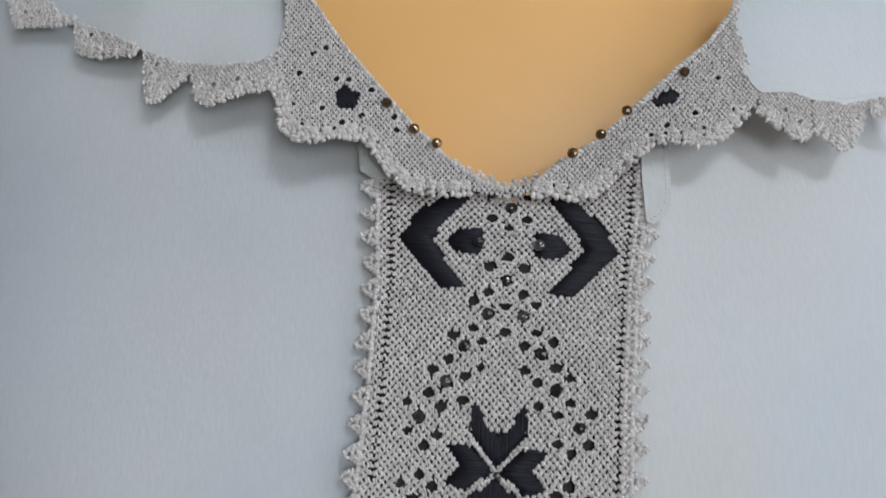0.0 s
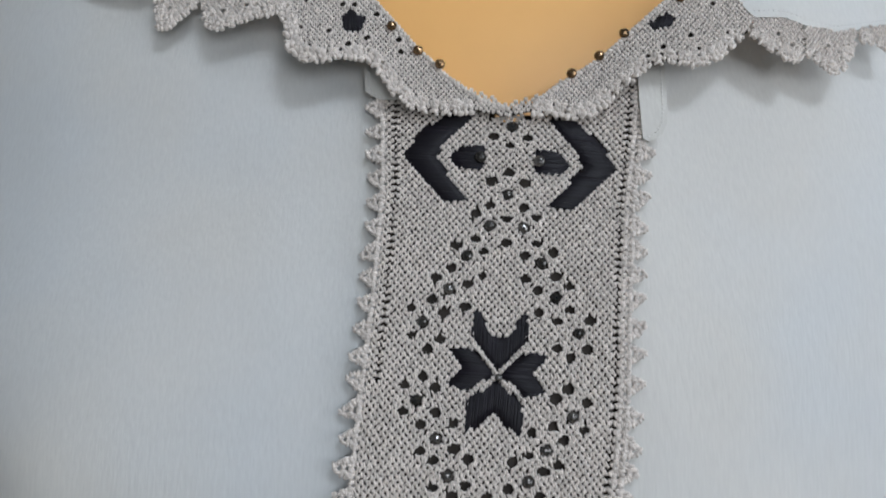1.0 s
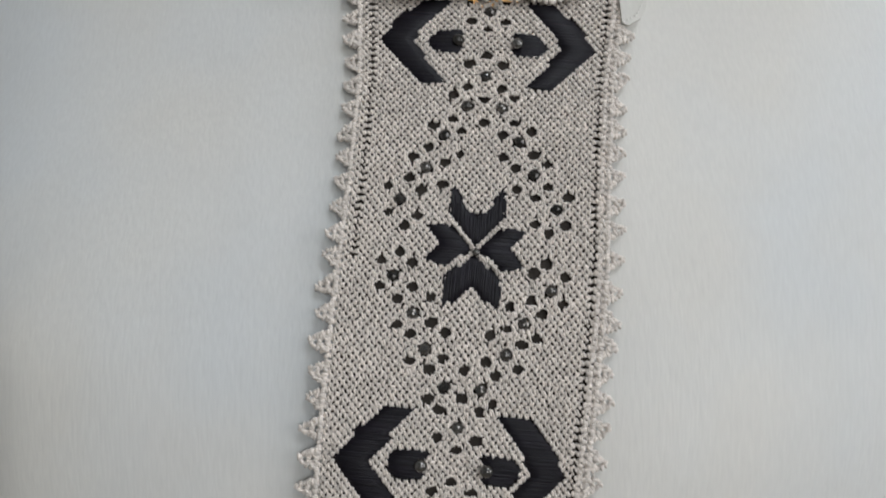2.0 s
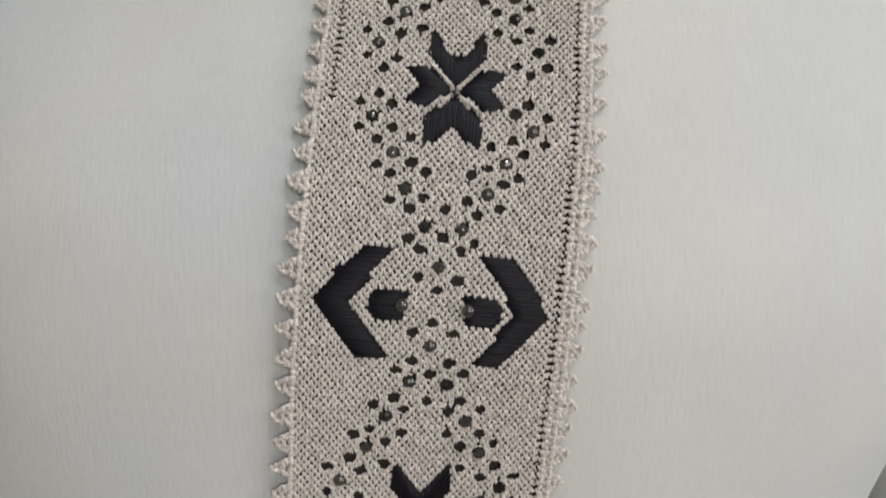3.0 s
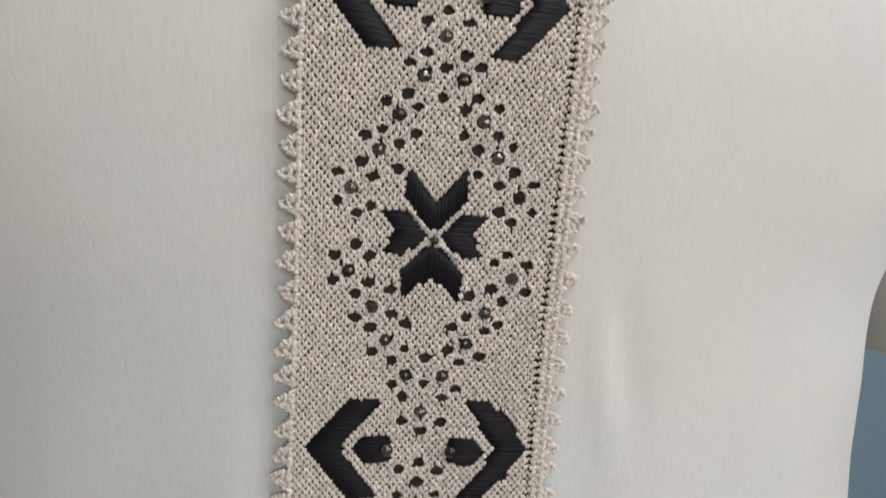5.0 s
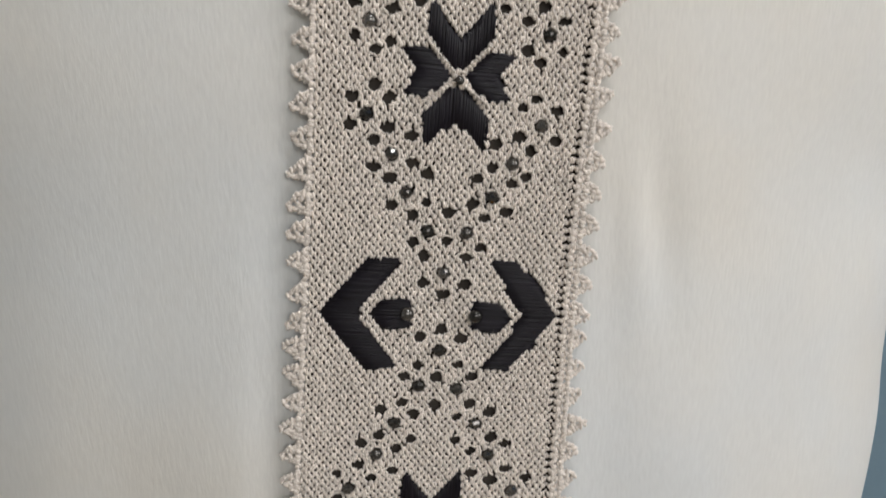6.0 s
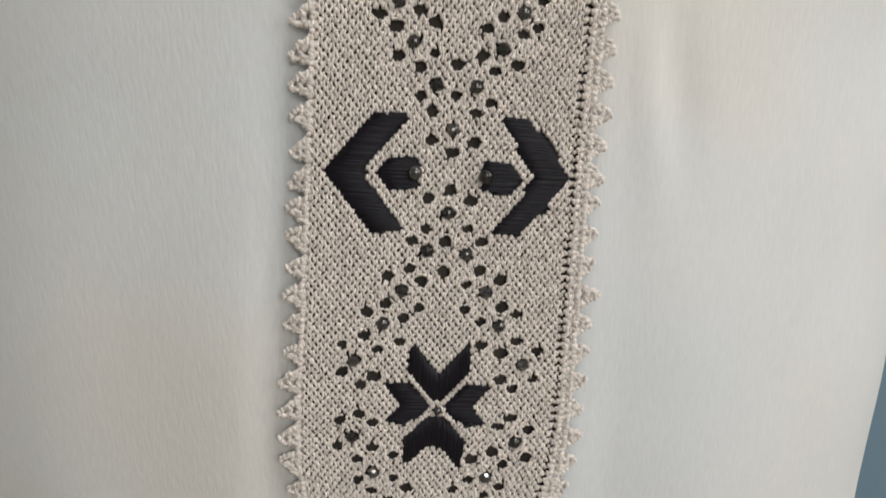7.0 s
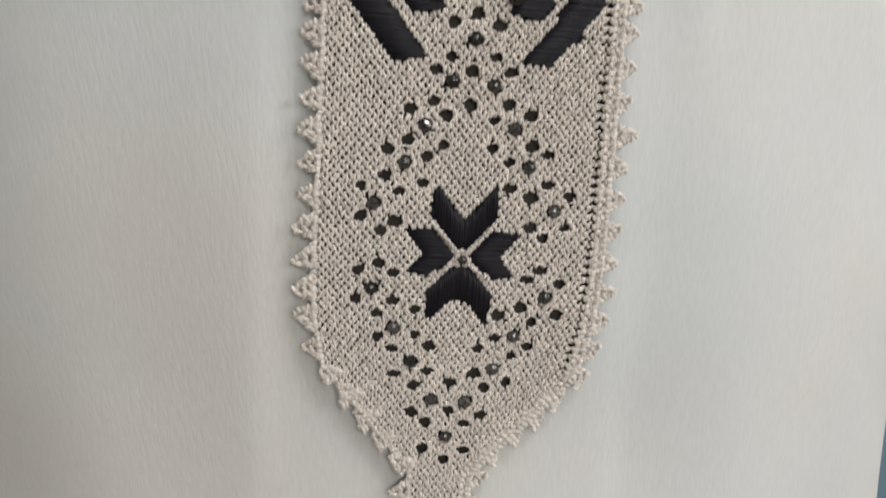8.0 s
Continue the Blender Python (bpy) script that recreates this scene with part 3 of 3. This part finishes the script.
for j, s0 in enumerate(CENTRES["flower"]):
    for i, (fx, e) in enumerate(((1, (8.6, -8.6)), (-1, (8.6, -8.6)), (1, (9.0, 7.4)), (-1, (9.0, 7.4)))):
        y0 = -1.2 if e[1] < 0 else 1.9
        chain("cord", on_band, [(fx * 0.0012, s0 + y0 / 1000), (fx * e[0] / 1000, s0 + e[1] / 1000)], band, 0.00115, 0.00044, 0.0009, seed=40 + 4 * j + i)
for f in (-1, 1):
    ss_ = np.arange(S_TOP + 0.008, S_END - 0.003, 0.002)
    chain("edge_cord", on_band, [(f * (half(s) + 0.0003), s) for s in ss_], band, 0.0017, 0.0008, 0.0002, seed=60 + f)
    if f > 0:
        chain("edge_cord", on_band, [(f * (half(s) - 0.0022), s) for s in ss_], band, 0.0019, 0.00072, 0.0003, seed=70 + f)
    chain("drawn_thread", on_band, [(f * 0.0360 * float(widen(s)), s) for s in ss_ if half(s) > 0.0365 and (f > 0 or s < 0.13)], band, 0.0023, 0.0005, -0.0006, seed=80 + f)


def flat(a, s, h):
    return np.stack(np.broadcast_arrays(a, s, h), -1)


def knotted_loop(path, g, length, width, height, step):
    """Turns of thread wrapped round a line in the plane: verts and faces."""
    q = np.array(path)
    d = np.concatenate([[0], np.cumsum(np.hypot(*np.diff(q, axis=0).T))])
    t = np.arange(0, d[-1], step) + g.normal(0, step * 0.12, len(np.arange(0, d[-1], step)))
    a, s = np.interp(t, d, q[:, 0]), np.interp(t, d, q[:, 1])
    along = np.arctan2(np.interp(t + 1e-4, d, q[:, 1]) - np.interp(t - 1e-4, d, q[:, 1]), np.interp(t + 1e-4, d, q[:, 0]) - np.interp(t - 1e-4, d, q[:, 0]))
    return lobes(flat, a + g.normal(0, 1.2e-4, len(t)), s + g.normal(0, 1.2e-4, len(t)), g.normal(0, 1.5e-4, len(t)), length, width, height, along + g.normal(0.95, 0.35, len(t)), g)


def joined(name, pieces):
    V, F = [], []
    for v, f in pieces:
        b = sum(len(w) for w in V)
        V.append(v)
        F += [q + b for q in f]
    return mesh(name, np.concatenate(V), F)


def picot_mesh(seed):
    """A pointed, knotted loop of thread on a broad foot; x points outwards."""
    g = np.random.default_rng(900 + seed)
    mm = lambda pts: [(x / 1000 + g.normal(0, 1.5e-4), y / 1000 + g.normal(0, 1.5e-4)) for x, y in pts]
    tip = g.uniform(4.4, 5.2)
    skew = g.uniform(-0.7, 0.7)
    loop = mm([(0.3, -2.7), (1.9, -2.0), (3.3, -1.2 + skew), (tip, skew - 0.5), (tip + 0.25, skew + 0.4), (3.4, 1.3 + skew), (1.9, 2.0), (0.3, 2.7)])
    core = mm([(1.1, -1.6), (2.2, -0.5 + skew / 2), (2.4, 0.6 + skew / 2), (1.1, 1.6)])
    foot = mm([(0.0, -3.0), (0.3, -1.5), (0.3, 0.0), (0.3, 1.5), (0.0, 3.0)])
    return joined("picot", [knotted_loop(loop, g, 0.00092, 0.00052, 0.00085, 0.00072), knotted_loop(core, g, 0.0009, 0.0005, 0.0008, 0.0008),
                            knotted_loop(foot, g, 0.00105, 0.0006, 0.0008, 0.0009)])


PICOTS = [picot_mesh(k) for k in range(5)]
for f in (-1, 1):
    s, i = (0.0435 if f > 0 else S_TOP + 0.014), 0
    while s < S_END - 0.004:
        g = random.Random(1000 + i + 300 * (f > 0))
        slope = math.atan2(float(half(s + 0.002) - half(s - 0.002)), 0.004)
        a = f * float(half(s) + 0.0002)
        m = matrix_on(on_band, a, s, 0.0002)
        turn = math.atan2(-math.sin(slope), f * math.cos(slope))
        m = m @ Matrix.Rotation(turn * (1 if m.col[1].z > 0 else -1) + g.uniform(-0.18, 0.18), 4, "Z") @ Matrix.Rotation(g.uniform(-0.1, 0.25), 4, "Y")
        k = g.uniform(0.98, 1.2)
        link("picot", PICOTS[g.randrange(5)], THREAD, band, m=m @ Matrix.Diagonal((k, k, k, 1)))
        s += 0.0088 * math.cos(slope) * g.uniform(0.93, 1.07)
        i += 1

# ---- collar ----
# cutting patterns of the collar: x, and metres below 1.5 m
LEFT_LACE = [(-0.0533, 0.0507), (-0.0466, 0.0620), (-0.0353, 0.0788), (-0.0255, 0.0907), (-0.0122, 0.1061), (0.0011, 0.1193), (0.0126, 0.1273), (0.0215, 0.1300), (0.0215, 0.1327), (0.0088, 0.1304), (-0.0008, 0.1307), (-0.0112, 0.1289), (-0.0187, 0.1229), (-0.0219, 0.1173), (-0.0271, 0.1122), (-0.0418, 0.1129), (-0.0484, 0.1124), (-0.0528, 0.1094), (-0.0557, 0.0973), (-0.0585, 0.0911), (-0.0568, 0.0831), (-0.0541, 0.0722), (-0.0564, 0.0505)]
LEFT_EDGE = [(-0.0588, 0.0921), (-0.0561, 0.0973), (-0.0534, 0.1094), (-0.0490, 0.1130), (-0.0418, 0.1136), (-0.0345, 0.1123), (-0.0267, 0.1127), (-0.0219, 0.1177), (-0.0191, 0.1233), (-0.0118, 0.1295), (-0.0008, 0.1313), (0.0088, 0.1309)]
LEFT_WING = [(-0.0568, 0.0821), (-0.0608, 0.0855), (-0.0753, 0.0863), (-0.0932, 0.0839), (-0.1097, 0.0775), (-0.1224, 0.0706), (-0.1408, 0.0641), (-0.1560, 0.0527), (-0.1750, 0.0337), (-0.0560, 0.0508), (-0.0530, 0.0682), (-0.0533, 0.0783)]
LEFT_DIAMOND = [(-0.0362, 0.0971), (-0.0325, 0.0941), (-0.0302, 0.0966), (-0.0279, 0.0976), (-0.0291, 0.1027), (-0.0348, 0.1028)]
LEFT_BEADS = [(-0.0188, 0.1010), (-0.0097, 0.1096), (-0.0021, 0.1144)]
LEFT_HOLES = [(-0.0397, 0.0817), (-0.0440, 0.0835), (-0.0487, 0.0904), (-0.0536, 0.0974), (-0.0360, 0.0927), (-0.0318, 0.0929), (-0.0272, 0.1054), (-0.0337, 0.1078), (-0.0471, 0.1089), (-0.0404, 0.1030), (-0.0506, 0.1015), (-0.0156, 0.1100), (-0.0165, 0.1056), (-0.0241, 0.0966)]
LEFT_TRIM_A = ([(-0.1547, 0.0524), (-0.1409, 0.0636), (-0.1474, 0.0634), (-0.1596, 0.0620), (-0.1677, 0.0626), (-0.1746, 0.0499), (-0.1807, 0.0384), (-0.1702, 0.0400)],
    [(-0.1769, 0.0444), (-0.1684, 0.0630), (-0.1590, 0.0626), (-0.1473, 0.0639), (-0.1409, 0.0632)], [(-0.1647, 0.0566), (-0.1577, 0.0574)])
LEFT_TRIM_B = ([(-0.1409, 0.0632), (-0.1224, 0.0701), (-0.1098, 0.0770), (-0.1121, 0.0783), (-0.1305, 0.0775), (-0.1375, 0.0749), (-0.1398, 0.0661)],
    [(-0.1395, 0.0661), (-0.1377, 0.0753), (-0.1304, 0.0782), (-0.1121, 0.0785)], [(-0.1320, 0.0696), (-0.1299, 0.0751)])
LEFT_TRIM_C = ([(-0.1098, 0.0770), (-0.0932, 0.0835), (-0.0897, 0.0869), (-0.0911, 0.0891), (-0.0970, 0.0931), (-0.1027, 0.0967), (-0.1061, 0.0961), (-0.1082, 0.0843)],
    [(-0.1082, 0.0843), (-0.1063, 0.0965), (-0.1024, 0.0974), (-0.0969, 0.0937), (-0.0910, 0.0895)], [(-0.1020, 0.0895), (-0.1028, 0.0837)])
LEFT_TRIM_D = ([(-0.0932, 0.0835), (-0.0753, 0.0861), (-0.0608, 0.0849), (-0.0568, 0.0831), (-0.0573, 0.0942), (-0.0663, 0.0955), (-0.0743, 0.0979), (-0.0806, 0.0994), (-0.0852, 0.0980), (-0.0873, 0.0924)],
    [(-0.0873, 0.0924), (-0.0853, 0.0984), (-0.0806, 0.1000), (-0.0743, 0.0985), (-0.0662, 0.0961), (-0.0573, 0.0949)], [(-0.0795, 0.0930), (-0.0707, 0.0915)])
LEFT = (LEFT_LACE, LEFT_EDGE, LEFT_WING, [LEFT_TRIM_A, LEFT_TRIM_B, LEFT_TRIM_C, LEFT_TRIM_D], LEFT_DIAMOND, LEFT_BEADS, LEFT_HOLES)
RIGHT_LACE = [(0.1091, 0.0499), (0.1031, 0.0636), (0.0907, 0.0795), (0.0796, 0.0886), (0.0656, 0.1014), (0.0544, 0.1117), (0.0431, 0.1193), (0.0316, 0.1273), (0.0215, 0.1300), (0.0215, 0.1327), (0.0297, 0.1308), (0.0374, 0.1307), (0.0450, 0.1319), (0.0517, 0.1307), (0.0575, 0.1242), (0.0639, 0.1186), (0.0690, 0.1140), (0.0780, 0.1135), (0.0842, 0.1147), (0.0904, 0.1134), (0.0965, 0.1088), (0.1012, 0.1047), (0.1056, 0.1022), (0.1076, 0.0970), (0.1037, 0.0840), (0.1003, 0.0721), (0.1080, 0.0500)]
RIGHT_EDGE = [(0.0307, 0.1313), (0.0374, 0.1311), (0.0450, 0.1327), (0.0520, 0.1313), (0.0581, 0.1248), (0.0644, 0.1192), (0.0690, 0.1146), (0.0780, 0.1138), (0.0842, 0.1154), (0.0908, 0.1139), (0.0971, 0.1092), (0.1015, 0.1051)]
RIGHT_WING = [(0.0970, 0.0743), (0.0996, 0.0842), (0.1049, 0.0941), (0.1079, 0.0970), (0.1196, 0.0962), (0.1286, 0.0983), (0.1429, 0.0993), (0.1639, 0.0946), (0.1812, 0.0884), (0.1915, 0.0379), (0.1088, 0.0500)]
RIGHT_DIAMOND = [(0.0698, 0.1001), (0.0723, 0.0986), (0.0762, 0.0957), (0.0791, 0.0976), (0.0780, 0.1008), (0.0721, 0.1025)]
RIGHT_BEADS = [(0.0813, 0.0904), (0.0615, 0.1037), (0.0530, 0.1115), (0.0435, 0.1178)]
RIGHT_HOLES = [(0.0930, 0.0920), (0.0840, 0.1046), (0.0977, 0.1034), (0.0746, 0.1088), (0.0863, 0.1101)]
RIGHT_TRIM_A = ([(0.1076, 0.0970), (0.1197, 0.0954), (0.1279, 0.0979), (0.1263, 0.1076), (0.1236, 0.1120), (0.1206, 0.1121), (0.1135, 0.1085), (0.1059, 0.1032)],
    [(0.1058, 0.1036), (0.1135, 0.1091), (0.1206, 0.1125), (0.1237, 0.1124), (0.1260, 0.1080)], [(0.1165, 0.1027), (0.1215, 0.1065)])
RIGHT_TRIM_B = ([(0.1279, 0.0979), (0.1430, 0.0989), (0.1520, 0.0968), (0.1497, 0.1022), (0.1429, 0.1128), (0.1381, 0.1154), (0.1269, 0.1088)],
    [(0.1268, 0.1092), (0.1381, 0.1160), (0.1431, 0.1132), (0.1499, 0.1024)], [(0.1370, 0.1055), (0.1415, 0.1073)])
RIGHT_TRIM_C = ([(0.1520, 0.0968), (0.1695, 0.0927), (0.1671, 0.1037), (0.1524, 0.1010)],
    [(0.1524, 0.1014), (0.1671, 0.1041)], [])
RIGHT = (RIGHT_LACE, RIGHT_EDGE, RIGHT_WING, [RIGHT_TRIM_A, RIGHT_TRIM_B, RIGHT_TRIM_C], RIGHT_DIAMOND, RIGHT_BEADS, RIGHT_HOLES)

TABS = [[(0.0676, 0.1408), (0.0698, 0.1417), (0.0745, 0.1388), (0.0764, 0.1350), (0.0770, 0.1310), (0.0775, 0.1200), (0.0778, 0.1090), (0.0684, 0.1090), (0.0674, 0.1250)], [(-0.0300, 0.1050), (-0.0282, 0.1233), (-0.0233, 0.1263), (-0.0120, 0.1263), (-0.0120, 0.1050)]]


def on_band_xz(x, s, h):
    """World places on the chest from x, height below 1.5 m (s) and metres above the cloth (h)."""
    z = 1.5 - s
    return np.stack([x, body(x, z) - 0.0046 - h + 0 * x, z], -1)


def on_wing(a, s, h):
    """The collar's cloth wings, in soft waves."""
    a, s = np.asarray(a, float), np.asarray(s, float)
    p = on_collar(a, s, h - 0.0014 + 0.0010 * np.sin(a * 75 + s * 60) + 0.0010 * np.sin(a * 31 - s * 90))
    p[..., 1] += 0.10 * np.clip(0.088 - s, 0, 1)
    return p


def openwork(edge, outline, inset, step):
    """Small openings in a row along the inside of an edge."""
    q = np.array(edge)
    d = np.concatenate([[0], np.cumsum(np.hypot(*np.diff(q, axis=0).T))])
    t = np.arange(step / 2, d[-1], step)
    a, s = np.interp(t, d, q[:, 0]), np.interp(t, d, q[:, 1])
    da, ds = np.interp(t + 5e-4, d, q[:, 0]) - np.interp(t - 5e-4, d, q[:, 0]), np.interp(t + 5e-4, d, q[:, 1]) - np.interp(t - 5e-4, d, q[:, 1])
    k = inset / np.hypot(da, ds)
    a, s = a + ds * k, s - da * k
    ok = inside(outline, a, s)
    return [(float(x), float(y), 0.00085, 0.00075) for x, y in zip(a[ok], s[ok])]


def collar_side(crochet, edge, diamond, beads_, holes_, seed):
    part_ = lace("lace_collar", on_collar, crochet, [(a, s, 0.0011, 0.0010) for a, s in holes_] + openwork(edge, crochet, 0.0026, 0.0044), [], [diamond], THREAD, tunic, (0.00174, 0.00102), seed,
                 "ecru needle lace collar with scalloped edge")
    satin("diamond", on_collar, diamond, "s", part_, seed + 1)
    # dark sheet in place of the shaded cloth beneath the collar lace
    sheet("lining", crochet, on_collar, -0.0020, GAP_SHADE, part_, thick=0.0004)
    for i, (a, s) in enumerate(beads_):
        put_bead(on_collar, a, s, 0.0012, 0.0019, part_, BRONZE_ME, BRONZE, seed + 10 + i)
    return part_


BRONZE_ME = bead_mesh()


def bobble_mesh(seed):
    """A small knotted scallop of thread with an eye in it; x points outwards."""
    g = np.random.default_rng(700 + seed)
    ang = np.linspace(-2.5, 2.5, 9)
    ring = [(0.0010 + 0.00086 * math.cos(q) + g.normal(0, 1e-4), 0.00078 * math.sin(q) + g.normal(0, 1e-4)) for q in ang]
    foot = [(-0.0010, -0.0009), (-0.0004, 0.0), (-0.0010, 0.0009)]
    return joined("bobble", [knotted_loop(ring, g, 0.00078, 0.00044, 0.00085, 0.00056), knotted_loop(foot, g, 0.0008, 0.0005, 0.0007, 0.0008)])


KNOTS = [bobble_mesh(k) for k in range(6)]


def bobbles(line, parent, seed, step=0.0035, size=1.2):
    """Knots along an outer edge, pointing away from the collar."""
    q = np.array(line)
    d = np.concatenate([[0], np.cumsum(np.hypot(*np.diff(q, axis=0).T))])
    g = random.Random(seed)
    t = 0.0008
    while t < d[-1]:
        a, s = np.interp(t, d, q[:, 0]), np.interp(t, d, q[:, 1])
        a2, s2 = np.interp(t + 0.0015, d, q[:, 0]), np.interp(t + 0.0015, d, q[:, 1])
        out = math.atan2(-(s2 - s), a2 - a) + math.pi / 2
        m = matrix_on(on_collar, a, s, g.uniform(-0.0003, 0.0004))
        k = size * g.uniform(0.85, 1.15)
        m = m @ Matrix.Rotation(out + g.uniform(-0.3, 0.3), 4, "Z") @ Matrix.Translation((0.0007, 0, 0)) @ Matrix.Diagonal((k, k, k, 1))
        link("bobble", KNOTS[g.randrange(6)], THREAD, parent, m=m)
        t += step * g.uniform(0.85, 1.15)


def sheet(name, poly, surface, h, mat, parent, thick=0.0008):
    """Cloth cut to an outline."""
    bm = bmesh.new()
    f = bm.faces.new([bm.verts.new((x, y, 0)) for x, y in poly])
    bmesh.ops.triangulate(bm, faces=[f])
    for _ in range(5):
        long = [e for e in bm.edges if e.calc_length() > 0.008]
        if long:
            bmesh.ops.subdivide_edges(bm, edges=long, cuts=1)
            bmesh.ops.triangulate(bm, faces=bm.faces[:])
    bm.verts.index_update()
    co = np.array([v.co[:2] for v in bm.verts])
    tri = [[v.index for v in f.verts] for f in bm.faces]
    rim = [[v.index for v in e.verts] for e in bm.edges if e.is_boundary]
    bm.free()
    top, low = surface(co[:, 0], co[:, 1], h + thick / 2), surface(co[:, 0], co[:, 1], h - thick / 2)
    n = len(co)
    if np.cross(top[tri[0][1]] - top[tri[0][0]], top[tri[0][2]] - top[tri[0][0]])[1] > 0:
        tri = [t[::-1] for t in tri]
    faces = tri + [[n + k for k in t[::-1]] for t in tri] + [[2 * n + p, 2 * n + q, 3 * n + q, 3 * n + p] for p, q in rim]
    return link(name, mesh(name, np.concatenate([top, low, top, low]), faces), mat, parent)


for n_, (crochet, edge, wing, trims, diamond, bd, hl) in enumerate((LEFT, RIGHT)):
    cp = collar_side(crochet, edge, diamond, bd, hl, 200 + 50 * n_)
    bobbles(edge, cp, 210 + n_, 0.0038, 1.45)
    chain("edge_cord", on_collar, crochet[1:8], cp, 0.0016, 0.00075, 0.0003, seed=220 + n_)
    wp = sheet("collar_wing", wing, on_wing, 0.0, CLOTH, tunic)
    hem = [(a, s - 0.0026) for a, s in (wing[1:8] if n_ == 0 else wing[3:9])]
    chain("hem_stitch", on_wing, hem, wp, 0.0019, 0.0002, 0.0005, seed=290 + n_, mat=CLOTH)
    for j, tr in enumerate(trims):
        tp = lace("lace_trim", on_collar, tr[0], [(a, s, 0.0010, 0.0009) for a, s in tr[2]] + openwork(tr[1], tr[0], 0.0026, 0.0062), [], [], THREAD, tunic, (0.00166, 0.00098), 260 + 10 * n_ + j)
        bobbles(tr[1], tp, 300 + 10 * n_ + j, 0.0036, 1.2)

# folded cloth tabs beside the top of the band
for tab in TABS:
    tp = sheet("placket_tab", tab, on_band_xz, 0.0, FACING, tunic, thick=0.0016)
    chain("hem_stitch", on_band_xz, [(a - 0.0016, s - 0.0010) for a, s in tab[1:7]] if tab[0][0] > 0 else [(a + 0.0016, s) for a, s in tab[0:3]], tp, 0.0016, 0.0003, 0.0009, seed=330, mat=CLOTH)
